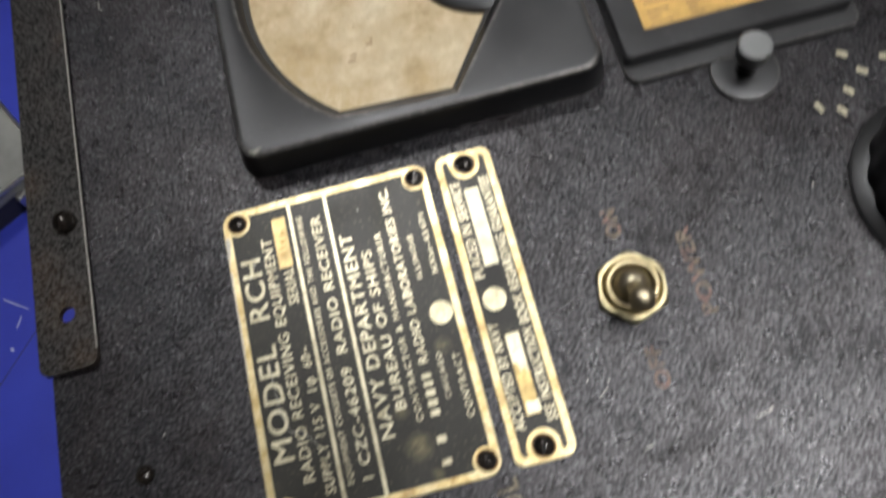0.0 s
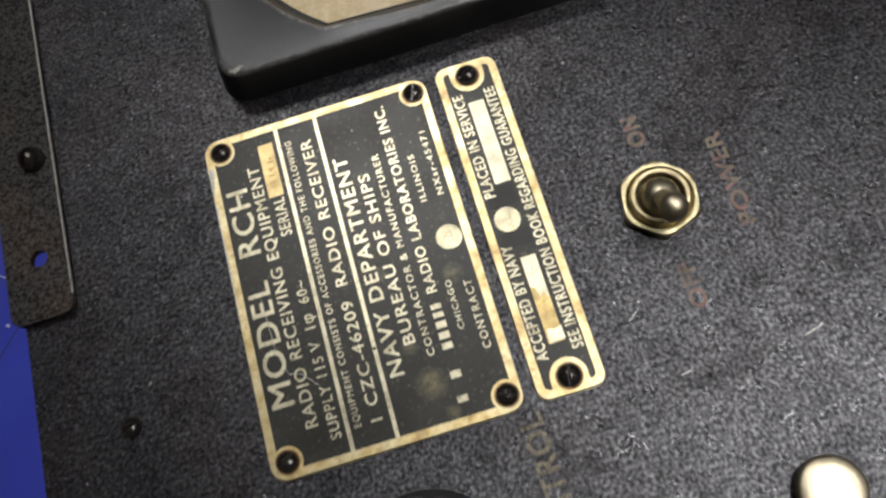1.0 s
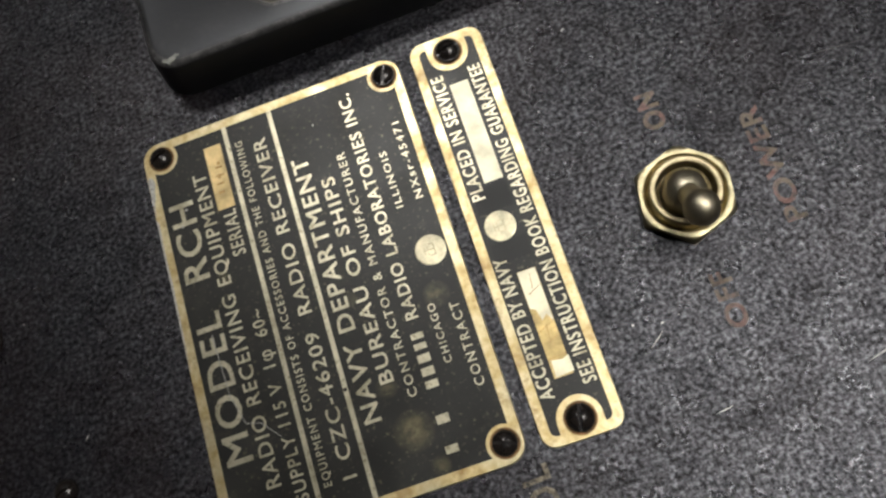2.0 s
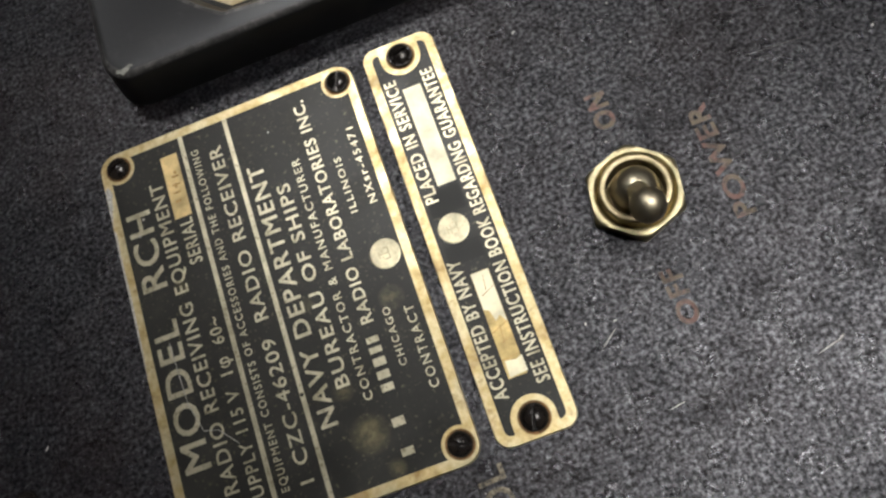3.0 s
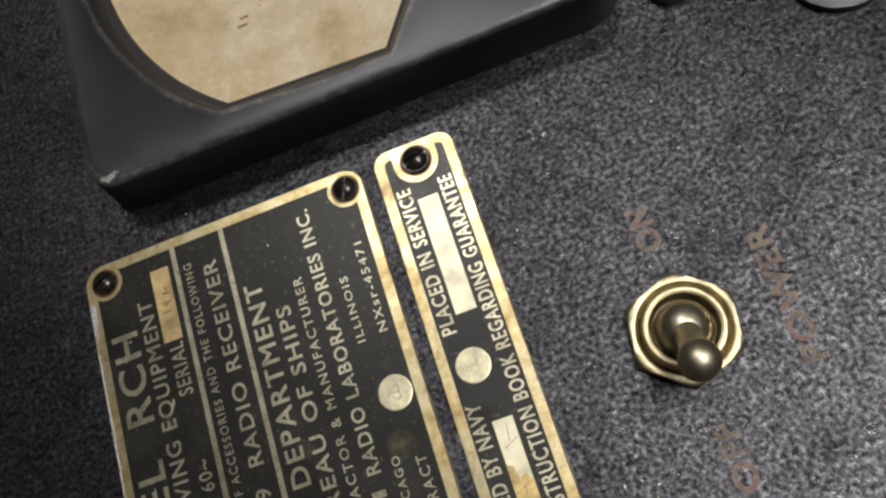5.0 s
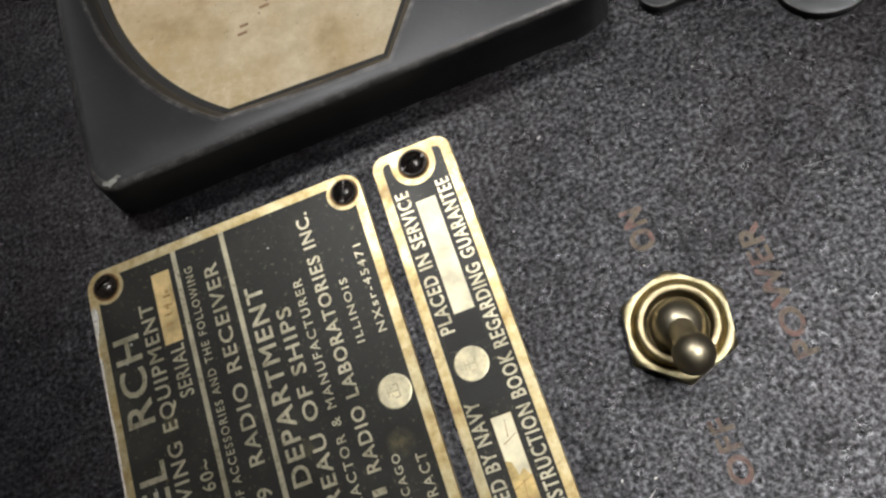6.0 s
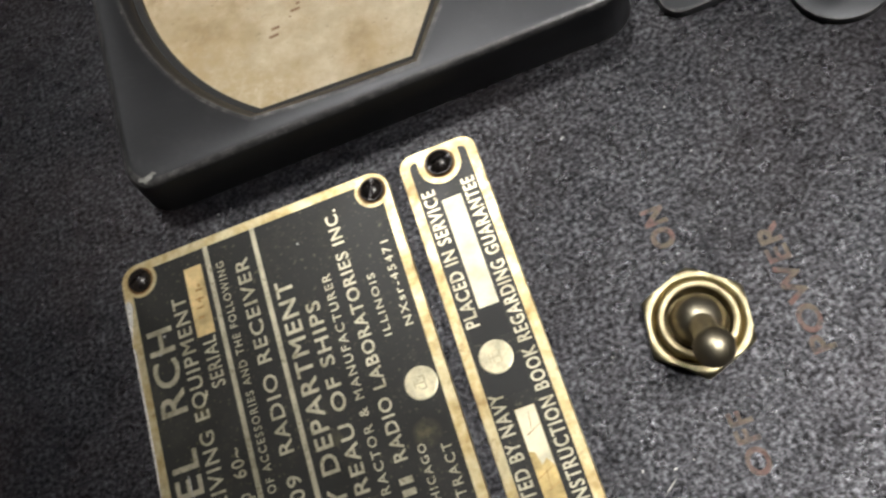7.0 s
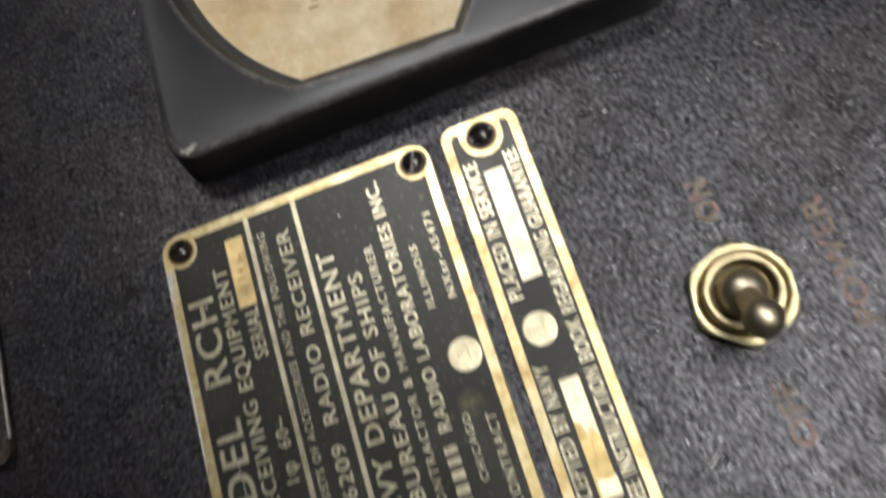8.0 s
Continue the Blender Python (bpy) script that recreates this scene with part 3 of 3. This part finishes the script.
# ---- toggle switch ----
def toggle_switch():
    sw = thing("toggle_switch", "bronze toggle switch with a ball-ended lever and brass hex nut", "switch")
    cx, cy = 5.59, -3.55

    def hexed(circum, round_to):
        pts = []
        for i in range(72):
            a = 2 * math.pi * i / 72
            fold = (a - radians(20)) % (math.pi / 3) - math.pi / 6
            r = min(round_to, circum * math.cos(math.pi / 6) / math.cos(fold))
            pts.append((cx + r * math.cos(a), cy + r * math.sin(a)))
        return pts

    part("hex_nut", loft([(hexed(0.76, 0.755), 0.0), (hexed(0.76, 0.755), 0.125), (hexed(0.76, 0.735), 0.155), (hexed(0.76, 0.71), 0.172), (hexed(0.755, 0.685), 0.183), (hexed(0.735, 0.615), 0.188), (hexed(0.70, 0.595), 0.178), (hexed(0.69, 0.575), 0.14), (hexed(0.69, 0.55), 0.09)], top=False), "nut_brass", sw, "brass hex nut", smooth=True)
    part("bushing", turned(cx, cy, [(0.548, 0.09), (0.535, 0.12), (0.53, 0.16), (0.515, 0.18), (0.53, 0.20), (0.515, 0.22), (0.53, 0.24), (0.53, 0.275), (0.52, 0.297), (0.50, 0.307), (0.465, 0.304), (0.44, 0.293), (0.43, 0.27)], 64, bottom=False, top=False), "bushing_bronze", sw, "threaded bronze bushing", smooth=True)
    # the bushing's inside in darker bronze, its shade put into the colour
    part("recess", turned(cx, cy, [(0.432, 0.272), (0.425, 0.25), (0.41, 0.02), (0.05, 0.01)], 48, bottom=False), "shaded_bronze", sw, smooth=True)
    part("pivot_ball", turned(cx, cy, [(0.365 * math.cos(a), 0.17 + 0.365 * math.sin(a)) for a in [radians(d) for d in range(-30, 91, 6)]], 48), "bronze", sw, smooth=True)
    base, tip = Vector((cx, cy, 0.25)), Vector((5.50, -4.10, 1.11))
    axis = tip - base
    L = axis.length
    prof = [(0.16, 0.0), (0.165, 0.15 * L), (0.168, 0.4 * L), (0.172, 0.60 * L), (0.18, 0.72 * L), (0.19, 0.80 * L)]
    prof += [(0.252 * math.cos(a), L + 0.252 * math.sin(a)) for a in [radians(d) for d in range(-36, 91, 7)]]
    bm = turned(0, 0, prof, 44)
    bmesh.ops.transform(bm, verts=bm.verts, matrix=Matrix.Translation(base) @ axis.to_track_quat("Z", "Y").to_matrix().to_4x4())
    part("lever", bm, "bronze", sw, "worn bronze lever with a ball end", smooth=True)
    return sw


toggle_switch()


def dome_button():
    cap = thing("dome_cap", "round polished nickel-brass cap on the panel", "metal cap")
    cx, cy = 6.36, -9.02
    part("cap", turned(cx, cy, [(0.53, 0.0), (0.55, 0.06), (0.55, 0.19), (0.535, 0.235), (0.49, 0.265), (0.38, 0.285), (0.20, 0.30), (0.0, 0.305)], 56), "cap_brass", cap, smooth=True)
    return cap


dome_button()


# ---- panel meter ----
def meter():
    mt = thing("panel_meter", "square black bakelite panel meter with a yellowed dial, chipped corner", "meter")
    yc, cx = 4.9, 2.5
    x0, x1, y0, y1 = -1.62, 6.62, 0.98, 8.82
    ac, ar = (3.45, yc), 4.19
    fan = []
    t0 = math.atan2(1.61 - ac[1], 0.74 - ac[0])
    for i in range(60):
        a = -math.pi + (t0 + math.pi) * (1 - 2 * i / 59)
        fan.append((ac[0] + ar * math.cos(a), ac[1] + ar * math.sin(a)))
    fan = fan + [(3.24, 2 * yc - 1.53), (4.65, 2 * yc - 3.55), (4.65, 3.55), (3.24, 1.53)]

    def sampled(poly, angles):
        return ray_outline(poly, (cx, yc), angles)

    angles = sorted({round(2 * math.pi * i / 180, 5) for i in range(180)} | {round(math.atan2(y - yc, x - cx) % (2 * math.pi), 5) for x, y in fan[-6:] + [fan[0], fan[59]]}
                    | {round(math.atan2(y - yc, x - cx) % (2 * math.pi), 5) for x, y in rrect(x0 + 0.3, x1 - 0.3, y0 + 0.05, y1 - 0.05, 0.5)})

    def box(dx, dy, r):
        return sampled(rrect(x0 + dx, x1 - dx, y0 + dy, y1 - dy, r), angles)

    def win(g):
        grown = []
        for x, y in sampled(fan, angles):
            v = Vector((x - cx, y - yc))
            # the lip of the opening is narrower along the arc than along the straight edges
            if g > 0.13:
                h = 0.13 + (g - 0.13) * (1 - 0.15 * min(1, max(0, (1.4 - x) / 0.6)))
            else:
                h = g
            grown.append((cx + v.x * (1 + h / v.length), yc + v.y * (1 + h / v.length)))
        return grown

    rings = [(box(0, 0, 0.55), 0.0), (box(0.06, 0.0, 0.52), 0.35), (box(0.14, 0.01, 0.48), 0.80), (box(0.155, 0.025, 0.47), 0.855), (box(0.19, 0.06, 0.46), 0.90), (box(0.25, 0.12, 0.45), 0.92),
             (box(0.31, 0.18, 0.44), 0.92), (win(0.335), 0.92), (win(0.305), 0.930), (win(0.265), 0.930), (win(0.235), 0.905), (win(0.175), 0.852), (win(0.135), 0.815), (win(0.105), 0.77), (win(0.105), 0.56)]
    shell = part("housing", loft(rings, bottom=False, top=False), "bakelite", mt, "black bakelite housing with rubbed edges and highlights painted on bevel and lip", smooth=True)
    shell.data.materials.append(M["bakelite_worn_shine"])
    # bevel and lip rows take the paler colour, which paints their highlight
    for i, face in enumerate(shell.data.polygons):
        row = i // len(angles)
        face.material_index = 1 if row in (3, 4, 7, 8, 9) else 0
    # near-black ring paints the shade in the gap round the dial
    part("rim", loft([(win(0.13), 0.70), (win(-0.02), 0.69), (win(-0.035), 0.63), (win(0.13), 0.63), (win(0.13), 0.70)], bottom=False, top=False), "deep_black", mt)
    part("dial_face", loft([(win(0.10), 0.56), (win(0.10), 0.61)]), "parchment", mt, "yellowed, water-stained dial card")
    part("hub_cover", turned(4.75, yc, [(1.72, 0.61), (1.72, 0.72), (1.66, 0.77), (1.2, 0.80), (0.0, 0.81)], 64), "bakelite", mt, smooth=True)
    for x, y, w, h in ((1.28, 2.90, 0.16, 0.05), (1.34, 3.03, 0.14, 0.05), (1.73, 3.22, 0.16, 0.05), (1.80, 3.32, 0.06, 0.05), (1.62, 3.13, 0.03, 0.03)):
        part("scale_mark", bar(x - w / 2, x + w / 2, y - h / 2, y + h / 2, 0.61, 0.612), "orange_ink", mt)
    chip = [(-1.11 + 1.25 * r * math.cos(a) + 0.2 * r * math.sin(a), 1.15 + 0.5 * r * math.sin(a) + 0.03 * math.sin(2.5 * a)) for a, r in ((2 * math.pi * i / 22, 0.110 + 0.018 * math.sin(2.1 * i) + 0.014 * math.sin(5.3 * i)) for i in range(22))]
    bm = loft([(chip, 0.87), (chip, 0.9235)])
    part("chip", bm, "dull_chip", mt, "pale chip on the corner")
    return mt


meter()


# ---- tuning dial, thumb screw, knobs ----
def tuning_dial():
    d = thing("tuning_dial", "black framed dial window with a brass-coloured scale card", "dial")
    part("flange", slab(lambda e: rrect(6.98 + e, 12.2 - e, 0.84 + e, 9.5 - e, 0.3), 0.0, 0.16, 0.05), "bakelite", d)
    # thin pale band paints the shine along the flange edge
    part("flange_rim", band(rrect(6.976, 12.204, 0.836, 9.504, 0.3), rrect(7.01, 12.17, 0.87, 9.47, 0.28), 0.10, 0.163), "bakelite_worn_shine", d, "edge with its shine painted in as paler colour")
    o = lambda e: rrect(6.98 + e, 12.1 - e, 1.22 + e, 9.3 - e, 0.18)
    i = lambda e: rrect(7.62 - e, 11.5 + e, 1.88 - e, 8.6 + e, 0.06)
    part("bezel", loft([(o(0), 0.16), (o(0), 0.42), (o(0.06), 0.48), (i(0.05), 0.48), (i(0), 0.44), (i(0), 0.2)], bottom=False, top=False), "bakelite", d)
    card = part("scale_card", bar(7.6, 11.52, 1.86, 8.62, 0.2, 0.3), "brass_dial", d, "brass-coloured scale card")
    for y, e in ((2.05, 0.5), (2.2, 0.3), (2.35, 0.5), (2.6, 0.8)):
        part("scale_bar", bar(7.85, 7.85 + e, y, y + 0.035, 0.3, 0.304), "brown_ink", card)
        part("scale_bar", bar(8.75, 8.75 + e * 0.7, y, y + 0.035, 0.3, 0.304), "brown_ink", card)
    return d


def thumb_screw():
    t = thing("thumb_screw", "black thumb screw with a grey flat head on a round base", "thumb screw")
    cx, cy = 9.42, 0.46
    part("base", turned(cx, cy, [(0.72, 0.0), (0.72, 0.09), (0.70, 0.12), (0.66, 0.13), (0.20, 0.132)], 48), "bakelite", t, smooth=True)
    # pale ring paints the glint on the base's rim
    part("rim", band(circle(cx, cy, 0.724, 64), circle(cx, cy, 0.695, 64), 0.08, 0.128), "bakelite_worn_shine", t, "rim with its shine painted in as paler colour")
    part("shaft", turned(cx, cy, [(0.22, 0.1), (0.22, 0.75)], 28), "screw_black", t, smooth=True)
    bm = loft([([(cx + (r + (0.012 if i % 2 else 0)) * math.cos(2 * math.pi * i / 64), cy + (r + (0.012 if i % 2 else 0)) * math.sin(2 * math.pi * i / 64)) for i in range(64)], z)
               for r, z in ((0.30, 0.72), (0.345, 0.76), (0.345, 1.06), (0.31, 1.10), (0.26, 1.11))])
    part("head", bm, "grey_case", t, "grey knurled head")
    return t


def knob(cx, cy, r, h, label):
    k = thing("knob", label, "knob", "panel knobs")
    part("skirt", turned(cx, cy, [(r * 1.12, 0.02), (r * 1.12, 0.12), (r * 1.02, 0.22), (r * 0.95, 0.26)], 64), "bakelite", k, smooth=True)
    n = 72
    rings = []
    for rr, z in ((0.95, 0.24), (0.98, 0.4), (0.96, h - 0.3), (0.92, h - 0.12), (0.84, h - 0.03), (0.74, h)):
        rings.append(([(cx + (rr + (0.035 if i % 4 < 2 else 0)) * r * math.cos(2 * math.pi * i / n), cy + (rr + (0.035 if i % 4 < 2 else 0)) * r * math.sin(2 * math.pi * i / n)) for i in range(n)], z))
    part("grip", loft(rings), "bakelite", k, smooth=True)
    return k


tuning_dial()
thumb_screw()
knob(-0.1, -8.7, 1.38, 1.5, "round black bakelite knob beneath the nameplate")
knob(12.6, -3.2, 1.95, 1.5, "large black bakelite knob inside a ring of worn marks")
for x, y, a in ((10.6, -0.78, 20), (11.02, -0.98, 30), (11.33, -0.57, 40), (11.55, 0.31, 55), (11.78, -0.20, 50), (12.37, -0.01, 70)):
    bm = bar(-0.06, 0.06, -0.12, 0.12, 0.0, 0.006)
    bmesh.ops.rotate(bm, verts=bm.verts, cent=(0, 0, 0), matrix=Matrix.Rotation(radians(a), 3, "Z"))
    bmesh.ops.translate(bm, verts=bm.verts, vec=(x, y, 0))
    part("scale_bar", bm, "tick_cream", cabinet)
arc = [radians(a) for a in range(60, 301, 24)]
arc = [(-2.66 + 0.10 * math.cos(a), -6.60 + 0.12 * math.sin(a)) for a in arc] + [(-2.66 + 0.055 * math.cos(a), -6.60 + 0.07 * math.sin(a)) for a in arc[::-1]]
part("scale_bar", loft([(arc, z) for z in (0, 0.006)]), "worn_white", cabinet)

# ---- the grey case on the bench ----
def grey_case():
    g = thing("instrument_case", "small grey case with a bright metal edge lying on the bench", "case")
    def put(bm):
        bmesh.ops.transform(bm, verts=bm.verts, matrix=pose(-17.0, 17.9, -25, 0, 0, 119))
        return bm

    part("body", put(slab(lambda e: rrect(0.12 + e, 8.88 - e, 0.12 + e, 9.88 - e, 0.45), 0.0, 1.7, 0.05)), "dark_plastic", g, "dark lower half")
    part("lid", put(slab(lambda e: rrect(e, 9 - e, e, 10 - e, 0.5), 1.7, 2.5, 0.12)), "case_grey", g, "grey lid")
    part("edge_trim", put(band(rrect(-0.06, 9.06, -0.06, 10.06, 0.54), rrect(0.10, 8.90, 0.10, 9.90, 0.45), 2.38, 2.53)), "bare_metal", g, "bright metal edge")
    part("catch", put(slab(lambda e: rrect(-0.55 + e, -0.12 - e, 1.6 + e, 2.6 - e, 0.12), 0.6, 1.9, 0.1)), "bare_metal", g)
    return g


grey_case()

# ---- dust, lint and scratches on the panel ----
def specks():
    rng = random.Random(4)
    bm = bmesh.new()
    for i in range(36):
        x, y = rng.uniform(-6, 13), rng.uniform(-10, 1.0)
        if -2.4 < x < 3.8 and -6.5 < y < 0.4:
            continue
        s = rng.uniform(0.006, 0.016)
        L = s * rng.choice((1, 1, 1, 1, 2))
        a = rng.uniform(0, math.pi)
        c, n = math.cos(a), math.sin(a)
        loft([([(x + L * c - s * n, y + L * n + s * c), (x - L * c - s * n, y - L * n + s * c), (x - L * c + s * n, y - L * n - s * c), (x + L * c + s * n, y + L * n - s * c)], z) for z in (0.0, 0.012)], bm=bm)
    tagged(part("dust", bm, "dust"), "pale dust and lint on the black panel", "dust", kind="stuff")


specks()


def scratch_mark(x, y, length, width, turn, mat="bright_scratch"):
    bm = loft([([(-length, -width * 0.3), (0, -width), (length, 0), (0, width * 0.6)], z) for z in (0.0, 0.010)])
    bmesh.ops.rotate(bm, verts=bm.verts, cent=(0, 0, 0), matrix=Matrix.Rotation(radians(turn), 3, "Z"))
    bmesh.ops.translate(bm, verts=bm.verts, vec=(x, y, 0))
    part("scratch", bm, mat, cabinet)


scratch_mark(7.17, -6.54, 0.24, 0.016, 14)
scratch_mark(7.33, -6.49, 0.07, 0.022, 30)
scratch_mark(4.45, -5.40, 0.17, 0.010, 36)
scratch_mark(4.95, -6.60, 0.13, 0.010, 8)
scratch_mark(8.40, -2.15, 0.50, 0.005, -4, "faint_scratch")
scratch_mark(4.6, -5.2, 0.03, 0.02, 0)
scratch_mark(-4.41, 6.72, 0.10, 0.016, 80)
scratch_mark(-4.37, 6.58, 0.07, 0.014, 115)
scratch_mark(-4.10, -4.00, 0.05, 0.012, 50)
scratch_mark(-4.50, -4.42, 0.08, 0.007, 20, "faint_scratch")
scratch_mark(-3.90, -5.10, 0.10, 0.008, -35, "faint_scratch")
scratch_mark(7.70, -4.90, 0.28, 0.006, 22, "faint_scratch")
scratch_mark(9.80, -2.40, 0.035, 0.024, 30)
scratch_mark(4.20, -5.10, 0.025, 0.016, 60)
